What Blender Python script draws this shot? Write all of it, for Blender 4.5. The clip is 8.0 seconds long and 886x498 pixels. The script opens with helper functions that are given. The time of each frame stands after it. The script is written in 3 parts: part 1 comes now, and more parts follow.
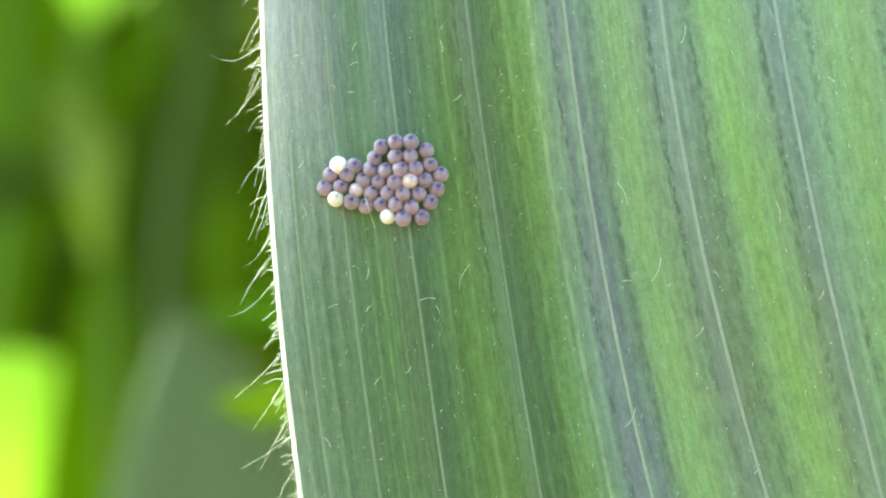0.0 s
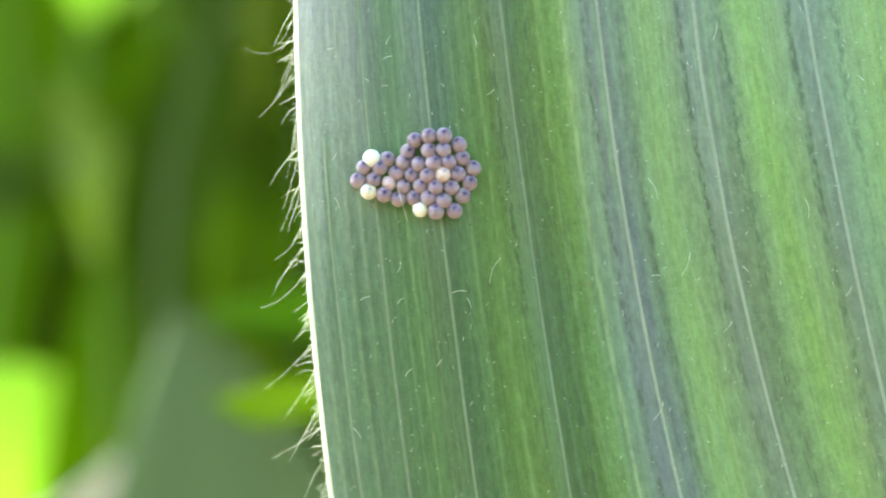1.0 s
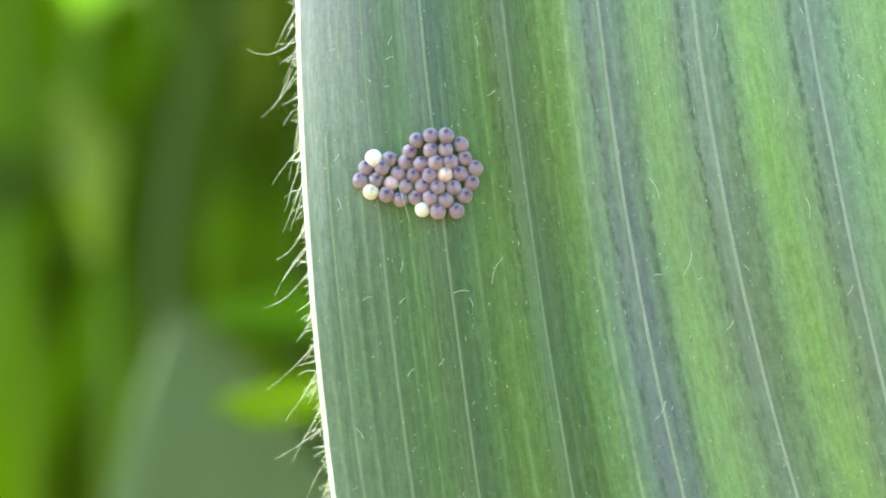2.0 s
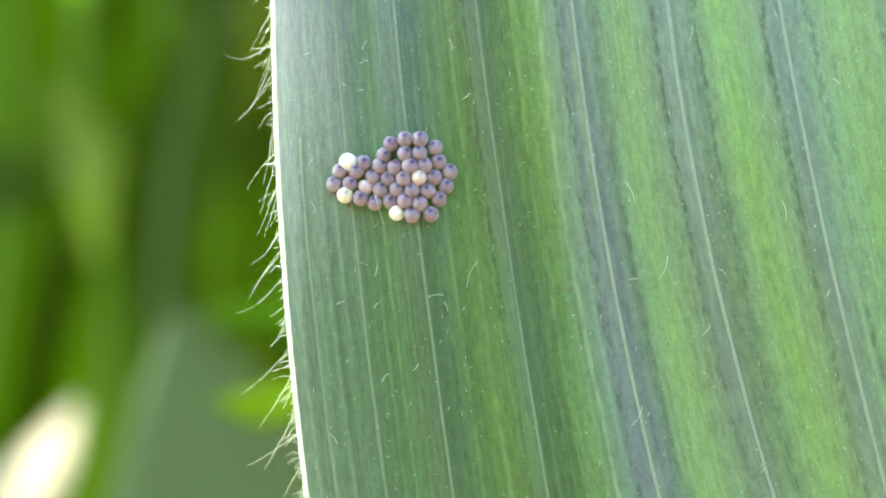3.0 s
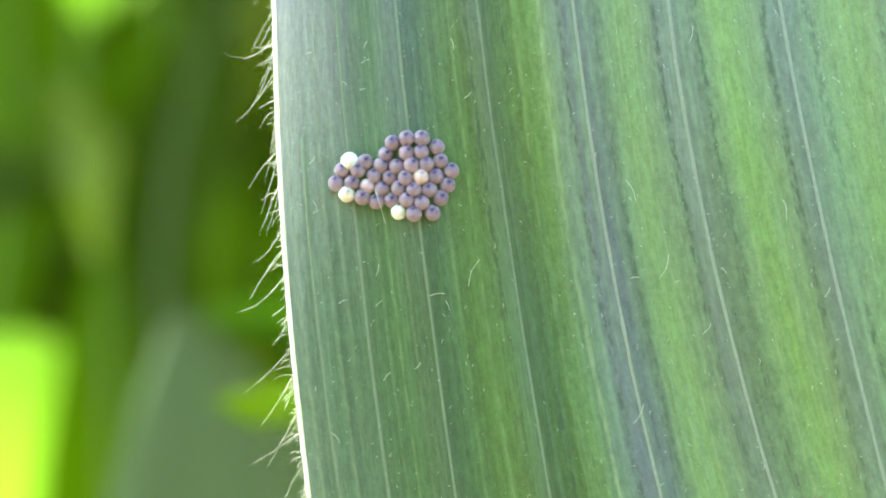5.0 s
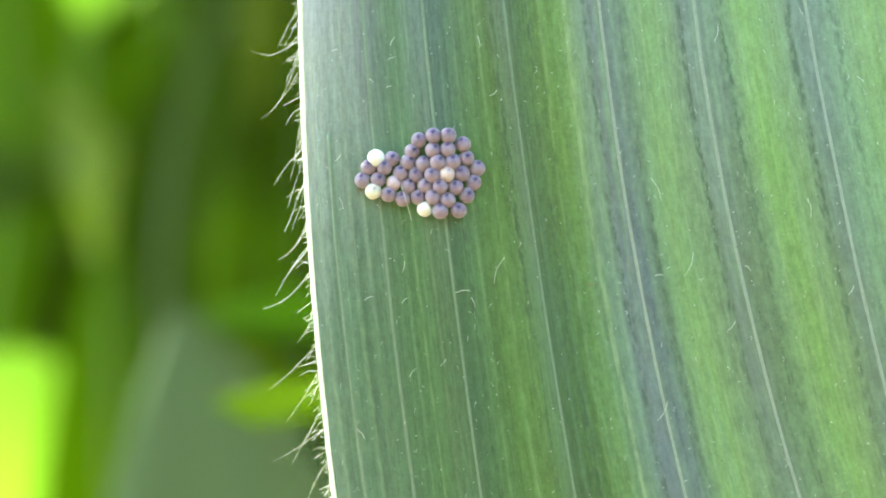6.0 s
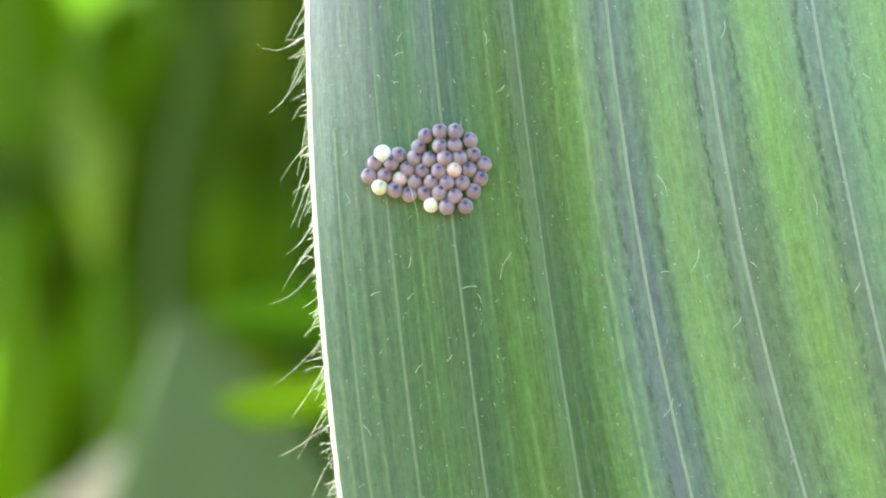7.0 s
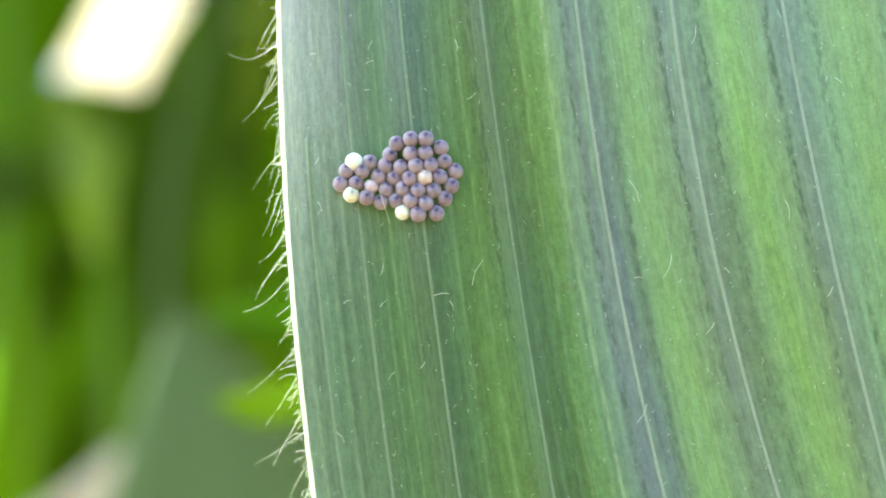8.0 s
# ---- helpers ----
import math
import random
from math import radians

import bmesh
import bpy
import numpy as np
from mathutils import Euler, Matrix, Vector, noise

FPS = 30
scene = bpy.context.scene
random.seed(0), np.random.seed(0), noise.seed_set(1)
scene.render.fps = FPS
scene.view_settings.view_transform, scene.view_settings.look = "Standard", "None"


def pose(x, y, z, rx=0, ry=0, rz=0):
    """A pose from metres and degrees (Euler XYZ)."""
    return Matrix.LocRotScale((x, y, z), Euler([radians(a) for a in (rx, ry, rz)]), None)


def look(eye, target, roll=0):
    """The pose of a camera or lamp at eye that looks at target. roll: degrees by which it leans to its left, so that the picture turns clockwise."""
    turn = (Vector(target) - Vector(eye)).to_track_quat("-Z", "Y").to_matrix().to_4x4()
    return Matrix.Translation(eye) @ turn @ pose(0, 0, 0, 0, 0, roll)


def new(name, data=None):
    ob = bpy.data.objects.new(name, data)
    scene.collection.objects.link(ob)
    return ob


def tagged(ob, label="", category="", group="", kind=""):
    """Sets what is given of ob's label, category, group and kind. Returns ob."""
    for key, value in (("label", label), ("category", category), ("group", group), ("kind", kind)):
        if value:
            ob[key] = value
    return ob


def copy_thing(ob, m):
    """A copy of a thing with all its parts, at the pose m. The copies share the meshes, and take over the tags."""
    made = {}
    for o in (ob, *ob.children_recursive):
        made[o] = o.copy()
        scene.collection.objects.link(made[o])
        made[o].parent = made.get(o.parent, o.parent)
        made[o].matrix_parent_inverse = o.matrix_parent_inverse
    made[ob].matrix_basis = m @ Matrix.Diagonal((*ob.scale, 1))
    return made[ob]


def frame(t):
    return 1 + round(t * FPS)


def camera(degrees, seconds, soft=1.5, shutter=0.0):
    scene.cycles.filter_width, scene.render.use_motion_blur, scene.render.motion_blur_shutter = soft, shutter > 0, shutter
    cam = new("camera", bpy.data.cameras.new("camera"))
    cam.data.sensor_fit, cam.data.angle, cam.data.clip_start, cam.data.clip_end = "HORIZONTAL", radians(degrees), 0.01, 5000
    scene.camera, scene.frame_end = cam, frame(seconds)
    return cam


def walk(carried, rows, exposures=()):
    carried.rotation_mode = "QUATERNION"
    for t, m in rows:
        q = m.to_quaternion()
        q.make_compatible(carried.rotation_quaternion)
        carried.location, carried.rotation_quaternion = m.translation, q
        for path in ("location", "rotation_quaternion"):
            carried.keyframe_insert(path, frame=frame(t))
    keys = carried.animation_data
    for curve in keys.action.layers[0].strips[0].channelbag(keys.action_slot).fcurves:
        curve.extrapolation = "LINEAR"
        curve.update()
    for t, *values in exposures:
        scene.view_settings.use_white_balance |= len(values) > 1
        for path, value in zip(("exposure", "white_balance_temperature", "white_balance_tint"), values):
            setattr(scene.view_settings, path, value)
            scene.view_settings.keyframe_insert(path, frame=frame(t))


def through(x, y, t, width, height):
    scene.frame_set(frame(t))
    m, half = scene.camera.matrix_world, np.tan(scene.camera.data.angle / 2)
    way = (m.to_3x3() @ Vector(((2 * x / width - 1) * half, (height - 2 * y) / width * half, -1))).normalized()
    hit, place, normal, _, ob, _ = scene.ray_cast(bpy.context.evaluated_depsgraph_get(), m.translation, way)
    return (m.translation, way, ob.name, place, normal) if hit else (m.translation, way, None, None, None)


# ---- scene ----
cam = camera(40, 8.0, soft=1.9, shutter=0.3)
cam.data.dof.use_dof = True
cam.data.dof.focus_distance = 0.0781
cam.data.dof.aperture_fstop = 13.0
EYE = Vector((0, 0, 1.5))
TILT = 18.0
VIEW = Matrix.Translation(EYE) @ Matrix.Rotation(radians(TILT), 4, "X")      # x right, y ahead, z up
STOPS, KELVIN, TINT = 3.08, 6550, 4
walk(cam, [(0.0, VIEW @ pose(0, 0, 0, 90)), (8.0, VIEW @ pose(0, 0, 0, 90))], ((0.0, STOPS, KELVIN, TINT), (8.0, STOPS, KELVIN, TINT)))

# ---- light ----
world = bpy.data.worlds.new("sky")
scene.world = world
world.use_nodes = True
wn = world.node_tree
sky = wn.nodes.new("ShaderNodeTexSky")
sky.sky_type, sky.sun_disc = "NISHITA", False
SUN_EL, SUN_AZ = 58.0, -80.0            # degrees; azimuth from the view, clockwise
sky.sun_elevation, sky.sun_rotation = radians(SUN_EL), radians(SUN_AZ)
sky.dust_density, sky.ozone_density = 2.0, 1.0
wn.links.new(sky.outputs[0], wn.nodes["Background"].inputs[0])
wn.nodes["Background"].inputs[1].default_value = 0.15
sun = new("sun", bpy.data.lights.new("sun", "SUN"))
sun.data.energy, sun.data.angle, sun.data.color = 4.0, radians(0.5), (1.0, 0.95, 0.86)
to_sun = Vector((math.sin(radians(SUN_AZ)) * math.cos(radians(SUN_EL)), math.cos(radians(SUN_AZ)) * math.cos(radians(SUN_EL)), math.sin(radians(SUN_EL))))
sun.matrix_world = look(to_sun * 10, (0, 0, 0))


# ---- materials ----
class Mat:
    """A small builder for node materials."""

    def __init__(self, name):
        self.m = bpy.data.materials.new(name)
        self.m.use_nodes = True
        self.t = self.m.node_tree
        self.t.nodes.clear()
        self.out = self.n("ShaderNodeOutputMaterial")

    def n(self, kind, **props):
        node = self.t.nodes.new(kind)
        for k, v in props.items():
            if k == "operation":
                node.operation = v
            elif k == "data_type":
                node.data_type = v
            elif k == "blend_type":
                node.blend_type = v
        return node

    def link(self, a, b):
        self.t.links.new(a, b)

    def put(self, socket, value):
        if isinstance(value, bpy.types.NodeSocket):
            self.link(value, socket)
        elif isinstance(value, (tuple, list)) and len(value) == 3 and socket.type == "RGBA":
            socket.default_value = (*value, 1)
        else:
            socket.default_value = value

    def math(self, op, a, b=0.0, c=0.0):
        node = self.n("ShaderNodeMath", operation=op)
        for s, v in zip(node.inputs, (a, b, c)):
            self.put(s, v)
        return node.outputs[0]

    def step(self, x, lo, hi, a=0.0, b=1.0):
        node = self.n("ShaderNodeMapRange")
        node.interpolation_type = "SMOOTHSTEP"
        for s, v in zip(node.inputs, (x, lo, hi, a, b)):
            self.put(s, v)
        return node.outputs[0]

    def mix(self, f, a, b, blend="MIX"):
        node = self.n("ShaderNodeMix", data_type="RGBA", blend_type=blend)
        self.put(node.inputs[0], f)
        self.put(node.inputs[6], a)
        self.put(node.inputs[7], b)
        return node.outputs[2]

    def uv(self):
        node = self.n("ShaderNodeUVMap")
        node.uv_map = "UVMap"
        return node.outputs[0]

    def obj(self):
        return self.n("ShaderNodeTexCoord").outputs["Object"]

    def scaled(self, vec, s):
        node = self.n("ShaderNodeMapping")
        self.link(vec, node.inputs[0])
        node.inputs["Scale"].default_value = s
        return node.outputs[0]

    def split(self, vec):
        node = self.n("ShaderNodeSeparateXYZ")
        self.link(vec, node.inputs[0])
        return node.outputs

    def noise(self, vec, scale, detail=3.0, rough=0.55):
        node = self.n("ShaderNodeTexNoise")
        self.link(vec, node.inputs["Vector"])
        node.inputs["Scale"].default_value = scale
        node.inputs["Detail"].default_value = detail
        node.inputs["Roughness"].default_value = rough
        return node.outputs[0]

    def bump(self, height, strength, distance):
        node = self.n("ShaderNodeBump")
        self.put(node.inputs["Strength"], strength)
        self.put(node.inputs["Distance"], distance)
        self.link(height, node.inputs["Height"])
        return node.outputs[0]

    def finish(self, colour, rough=0.5, spec=0.5, normal=None, through=None, amount=0.0, sss=0.0, radius=(0.001, 0.001, 0.001), coat=0.0):
        p = self.n("ShaderNodeBsdfPrincipled")
        self.put(p.inputs["Base Color"], colour)
        self.put(p.inputs["Roughness"], rough)
        self.put(p.inputs["Specular IOR Level"], spec)
        self.put(p.inputs["Coat Weight"], coat)
        if sss:
            p.inputs["Subsurface Weight"].default_value = sss
            p.inputs["Subsurface Radius"].default_value = radius
            p.inputs["Subsurface Scale"].default_value = 1.0
        if normal:
            self.link(normal, p.inputs["Normal"])
        last = p.outputs[0]
        if amount:
            tr = self.n("ShaderNodeBsdfTranslucent")
            self.put(tr.inputs[0], through)
            if normal:
                self.link(normal, tr.inputs[1])
            mx = self.n("ShaderNodeMixShader")
            self.put(mx.inputs[0], amount)
            self.link(last, mx.inputs[1])
            self.link(tr.outputs[0], mx.inputs[2])
            last = mx.outputs[0]
        self.link(last, self.out.inputs[0])
        return self.m


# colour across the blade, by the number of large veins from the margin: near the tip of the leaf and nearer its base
# sky sheen is painted in: grey-blue beside the veins, pale at UPPER's margin
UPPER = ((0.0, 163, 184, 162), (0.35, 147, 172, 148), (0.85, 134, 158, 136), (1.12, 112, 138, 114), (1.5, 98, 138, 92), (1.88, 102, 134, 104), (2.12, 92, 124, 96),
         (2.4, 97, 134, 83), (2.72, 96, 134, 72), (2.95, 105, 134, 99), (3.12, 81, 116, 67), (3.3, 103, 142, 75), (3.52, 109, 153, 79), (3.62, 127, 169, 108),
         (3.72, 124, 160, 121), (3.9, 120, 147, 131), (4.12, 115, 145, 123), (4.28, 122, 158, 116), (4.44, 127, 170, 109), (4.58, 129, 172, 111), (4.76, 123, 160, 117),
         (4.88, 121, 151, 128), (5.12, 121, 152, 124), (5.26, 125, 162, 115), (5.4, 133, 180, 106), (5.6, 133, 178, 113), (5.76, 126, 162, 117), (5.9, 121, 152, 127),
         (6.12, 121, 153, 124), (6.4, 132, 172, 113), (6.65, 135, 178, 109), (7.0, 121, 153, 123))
# both tables paint in the hollow's shade: darker stops near 3.1 to 3.4
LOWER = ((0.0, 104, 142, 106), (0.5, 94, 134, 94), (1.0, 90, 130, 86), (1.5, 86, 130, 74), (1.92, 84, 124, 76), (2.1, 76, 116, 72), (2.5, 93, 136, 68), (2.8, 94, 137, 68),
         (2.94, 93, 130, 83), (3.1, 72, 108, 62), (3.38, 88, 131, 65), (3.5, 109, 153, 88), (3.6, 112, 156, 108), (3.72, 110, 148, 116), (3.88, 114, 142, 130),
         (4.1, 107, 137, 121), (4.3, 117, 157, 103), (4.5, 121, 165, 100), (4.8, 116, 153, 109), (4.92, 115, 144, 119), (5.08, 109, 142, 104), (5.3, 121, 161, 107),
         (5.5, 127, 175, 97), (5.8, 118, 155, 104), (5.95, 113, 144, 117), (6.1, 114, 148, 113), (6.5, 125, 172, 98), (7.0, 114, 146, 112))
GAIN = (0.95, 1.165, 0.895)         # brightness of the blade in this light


def linear(c):
    c /= 255
    return c / 12.92 if c < 0.04 else ((c + 0.055) / 1.055) ** 2.4


def mat_blade():
    """The near blade: U counts veins from the margin, V runs along in centimetres."""
    k = Mat("maize_blade")
    uv, o = k.uv(), k.obj()
    u, v, _ = k.split(uv)
    grit = k.noise(o, 3200.0, 3, 0.7)
    sand = k.noise(o, 9000.0, 2, 0.6)
    wob = k.noise(k.scaled(uv, (0.9, 0.3, 1)), 1.0, 2)
    jag = k.noise(k.scaled(uv, (9.0, 2.6, 1)), 1.0, 4, 0.7)
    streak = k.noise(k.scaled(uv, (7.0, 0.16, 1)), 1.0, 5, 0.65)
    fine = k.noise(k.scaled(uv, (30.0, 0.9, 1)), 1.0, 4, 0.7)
    thin = k.noise(k.scaled(uv, (70.0, 1.6, 1)), 1.0, 3, 0.65)
    fleck = k.noise(k.scaled(uv, (17.0, 6.5, 1)), 1.0, 4, 0.65)
    blot = k.noise(k.scaled(uv, (1.1, 0.7, 1)), 1.0, 3)
    rows = k.noise(k.scaled(uv, (11.0, 0.5, 1)), 1.0, 4, 0.7)
    dots = k.noise(k.scaled(uv, (20.0, 11.0, 1)), 1.0, 2)
    ph = k.math("ADD", u, k.math("MULTIPLY", k.math("SUBTRACT", wob, 0.5), 0.12))
    ph = k.math("ADD", ph, k.math("MULTIPLY", k.math("SUBTRACT", jag, 0.5), 0.15))
    ph = k.math("ADD", ph, k.math("MULTIPLY", k.math("SUBTRACT", grit, 0.5), 0.10))
    both = []
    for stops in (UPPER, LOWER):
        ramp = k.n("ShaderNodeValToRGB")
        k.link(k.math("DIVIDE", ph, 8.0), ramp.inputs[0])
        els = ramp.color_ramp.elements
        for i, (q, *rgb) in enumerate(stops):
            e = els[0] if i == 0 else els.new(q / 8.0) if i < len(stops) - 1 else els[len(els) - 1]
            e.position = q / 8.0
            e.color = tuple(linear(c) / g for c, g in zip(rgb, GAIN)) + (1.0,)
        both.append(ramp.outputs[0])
    # fades from the sheen-painted upper colours down to the lower ones
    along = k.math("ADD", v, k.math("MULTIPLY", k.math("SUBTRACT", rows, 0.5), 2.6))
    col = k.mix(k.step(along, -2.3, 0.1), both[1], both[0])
    # narrow grey-green fibres that run through all the stripes
    threads = k.noise(k.scaled(uv, (14.0, 0.4, 1)), 1.0, 4, 0.65)
    col = k.mix(k.math("MULTIPLY", k.step(threads, 0.46, 0.66, 0.0, 0.6), k.step(u, 3.0, 4.0, 0.25, 1.0)), col, (0.190, 0.300, 0.190))
    # broken streaks of grey-blue sky sheen painted in, greener fibres and yellower patches
    sky_sheen = k.math("MULTIPLY", k.step(streak, 0.52, 0.72, 0.0, 0.32), k.step(fine, 0.35, 0.6, 0.4, 1.0))
    col = k.mix(sky_sheen, col, k.mix(1.0, col, (1.12, 1.08, 1.22), "MULTIPLY"))
    col = k.mix(k.math("MULTIPLY", k.step(rows, 0.52, 0.70), 0.4), col, k.mix(1.0, col, (0.97, 1.05, 0.84), "MULTIPLY"))
    col = k.mix(k.math("MULTIPLY", k.step(blot, 0.45, 0.66), 0.3), col, k.mix(1.0, col, (0.92, 1.0, 0.74), "MULTIPLY"))
    # light and dark fibres along the blade, soft flecks, and the grain of the cells
    tone = k.math("ADD", k.step(streak, 0.28, 0.72, 0.86, 1.14), k.step(fine, 0.25, 0.75, -0.06, 0.06))
    tone = k.math("ADD", tone, k.math("ADD", k.step(thin, 0.25, 0.75, -0.02, 0.02), k.step(fleck, 0.28, 0.72, -0.15, 0.15)))
    tone = k.math("ADD", tone, k.math("ADD", k.step(grit, 0.25, 0.75, -0.09, 0.09), k.step(sand, 0.25, 0.75, -0.05, 0.05)))
    col = k.mix(1.0, col, tone, "MULTIPLY")
    # small pale veins between the large ones; the one at 3.63 paints in a lit ridge
    for at, wide, much in ((0.17, 0.05, 0.4), (0.62, 0.035, 0.45), (0.8, 0.03, 0.3), (1.3, 0.03, 0.35), (1.48, 0.03, 0.45), (1.7, 0.03, 0.3), (2.33, 0.025, 0.3), (2.62, 0.025, 0.5), (2.8, 0.02, 0.25),
                           (3.36, 0.022, 0.5), (3.63, 0.032, 1.0), (4.42, 0.02, 0.45), (4.58, 0.02, 0.45), (4.74, 0.018, 0.3), (5.36, 0.02, 0.45), (5.62, 0.02, 0.3)):
        off = k.math("ABSOLUTE", k.math("SUBTRACT", k.math("ADD", u, k.math("MULTIPLY", k.math("SUBTRACT", wob, 0.5), 0.12)), at))
        fibre = k.math("MULTIPLY", k.step(off, 0.3 * wide, wide, much, 0.0), k.step(fleck, 0.35, 0.6, 0.3, 1.0))
        col = k.mix(fibre, col, k.mix(0.5, k.mix(1.0, col, (1.35, 1.30, 1.28), "MULTIPLY"), (0.30, 0.375, 0.225)))
    # beaded dark lines beside the large veins
    side = k.math("FRACT", k.math("ADD", u, k.math("MULTIPLY", k.math("SUBTRACT", jag, 0.5), 0.10)))
    line = k.math("ADD", k.math("MULTIPLY", k.step(side, 0.18, 0.20), k.step(side, 0.28, 0.23)), k.math("MULTIPLY", k.step(side, 0.78, 0.81), k.step(side, 0.88, 0.84)))
    line = k.math("MULTIPLY", line, k.math("MULTIPLY", k.step(dots, 0.42, 0.60, 0.08, 0.62), k.step(rows, 0.38, 0.58, 0.2, 1.0)))
    col = k.mix(k.math("MULTIPLY", line, k.step(u, 0.8, 2.5, 0.3, 1.0)), col, (0.050, 0.090, 0.055))
    height = k.math("ADD", k.math("MULTIPLY", streak, 0.8), k.math("ADD", k.math("MULTIPLY", fine, 0.6), k.math("MULTIPLY", grit, 0.6)))
    nrm = k.bump(height, 0.6, 0.00014)
    thr = k.mix(1.0, col, (1.6, 1.7, 0.9), "MULTIPLY")
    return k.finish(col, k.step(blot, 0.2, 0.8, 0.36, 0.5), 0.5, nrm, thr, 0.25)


def mat_pale(name, colour, amount=0.4, rough=0.5, scale=3000.0):
    k = Mat(name)
    nz = k.noise(k.obj(), scale, 3)
    col = k.mix(k.step(nz, 0.3, 0.7), tuple(0.82 * c for c in colour), colour)
    return k.finish(col, rough, 0.4, None, colour, amount)


def mat_egg(name, colour, deep, spot, size, strength):
    """A shell with a paler skirt, faint mottling and the dark embryo under its top."""
    k = Mat(name)
    o = k.obj()
    info = k.n("ShaderNodeObjectInfo").outputs["Random"]
    nz = k.noise(o, 3400.0, 4, 0.65)
    col = k.mix(k.step(nz, 0.34, 0.68), colour, deep)
    if strength > 0.7:
        col = k.mix(k.math("MULTIPLY", info, 0.4), col, (0.43, 0.345, 0.355))
    near = k.n("ShaderNodeVectorMath", operation="DISTANCE")
    k.link(o, near.inputs[0])
    near.inputs[1].default_value = spot
    ragged = k.math("ADD", near.outputs["Value"], k.math("MULTIPLY", k.math("SUBTRACT", k.noise(o, 4200.0, 3), 0.5), size * 1.3))
    # paler skirt paints in the light that comes through the shell's edge
    skirt = k.step(ragged, 0.00048, 0.00080, 0.0, 0.45)
    col = k.mix(skirt, col, (0.455, 0.39, 0.42) if strength > 0.7 else colour)
    halo = k.step(ragged, size * 0.6, size * 3.2, strength * 0.6, 0.0)
    col = k.mix(halo, col, (0.16, 0.115, 0.20))
    core = k.step(ragged, size * 0.3, size * 1.15, strength, 0.0)
    col = k.mix(core, col, (0.045, 0.032, 0.075))
    nrm = k.bump(k.noise(o, 9000.0, 2), 0.25, 0.00003)
    return k.finish(col, 0.4, 0.35, nrm, None, 0.0, 0.3, (0.0003, 0.0002, 0.0002))


def mat_maize(name, low, high, thr, amount=0.4, rough=0.45, spec=0.05, ribbed=0.7):
    """Leaves further off: U across from -1 to 1, V along in metres."""
    k = Mat(name)
    uv = k.uv()
    u, v, _ = k.split(uv)
    st = k.noise(k.scaled(uv, (14.0, 3.0, 1)), 1.0, 3)
    blot = k.noise(k.obj(), 18.0, 3)
    info = k.n("ShaderNodeObjectInfo").outputs["Random"]
    col = k.mix(k.step(st, 0.3, 0.7), low, high)
    col = k.mix(k.step(blot, 0.35, 0.7, 0.0, 0.4), col, high)
    rib = k.step(k.math("ABSOLUTE", u), 0.03, 0.08, 1.0, 0.0)
    col = k.mix(k.math("MULTIPLY", rib, ribbed), col, (0.32, 0.40, 0.18))
    nrm = k.bump(st, 0.3, 0.001)
    return k.finish(col, rough, spec, nrm, thr, amount)


def mat_soil():
    k = Mat("soil")
    o = k.obj()
    a, b = k.noise(o, 1.5, 5), k.noise(o, 30.0, 5, 0.65)
    col = k.mix(k.step(a, 0.3, 0.7), (0.075, 0.05, 0.032), (0.15, 0.11, 0.07))
    col = k.mix(k.step(b, 0.35, 0.7, 0, 0.6), col, (0.20, 0.15, 0.10))
    return k.finish(col, 0.95, 0.2, k.bump(b, 0.8, 0.03))


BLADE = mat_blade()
VEIN = mat_pale("vein_tissue", (0.42, 0.53, 0.37), 0.3, 0.5)
VEIN_FINE = mat_pale("fine_vein_tissue", (0.275, 0.40, 0.225), 0.3, 0.5)
MARGIN = mat_pale("margin_cartilage", (0.84, 0.90, 0.74), 0.5, 0.4)
HAIR = mat_pale("plant_hair", (0.86, 0.90, 0.74), 0.5, 0.35)
DUST = mat_pale("pale_dust", (0.66, 0.72, 0.58), 0.2, 0.7)
BROWN = mat_pale("brown_bits", (0.30, 0.21, 0.10), 0.1, 0.7)
DARK = mat_pale("dark_bits", (0.035, 0.05, 0.03), 0.0, 0.8)
SPOT = (0.00007, -0.00043, 0.00024)
LILAC = mat_egg("egg_lilac", (0.36, 0.30, 0.325), (0.235, 0.182, 0.215), SPOT, 0.00019, 1.0)
WHITE = mat_egg("egg_white", (0.86, 0.92, 0.78), (0.80, 0.88, 0.68), SPOT, 0.00014, 0.0)
YELLOW = mat_egg("egg_yellow", (0.79, 0.81, 0.62), (0.68, 0.69, 0.47), SPOT, 0.00011, 0.45)
PINK = mat_egg("egg_pink", (0.62, 0.50, 0.48), (0.52, 0.40, 0.42), SPOT, 0.00012, 0.12)
CREAM = mat_egg("egg_cream", (0.68, 0.57, 0.48), (0.57, 0.46, 0.40), SPOT, 0.00009, 0.6)
# sunlit and shaded leaves differ by colour: their brightness is put into these materials
LEAF_DARK = mat_maize("maize_leaf_dark", (0.026, 0.050, 0.003), (0.042, 0.075, 0.005), (0.22, 0.36, 0.010), 0.4, 0.7, 0.015)
LEAF_MID = mat_maize("maize_leaf_green", (0.034, 0.062, 0.004), (0.055, 0.092, 0.006), (0.235, 0.37, 0.011), 0.42, 0.66, 0.02)
LEAF_BRIGHT = mat_maize("maize_leaf_bright", (0.06, 0.12, 0.012), (0.10, 0.18, 0.018), (0.46, 0.69, 0.15), 0.56, 0.6)
LEAF_GREY = mat_maize("maize_leaf_waxy", (0.095, 0.142, 0.06), (0.135, 0.192, 0.088), (0.16, 0.30, 0.05), 0.25, 0.55, 0.12, 0.1)
LEAF_LIGHT = mat_maize("maize_leaf_light", (0.09, 0.125, 0.03), (0.135, 0.18, 0.045), (0.38, 0.50, 0.05), 0.5, 0.55)
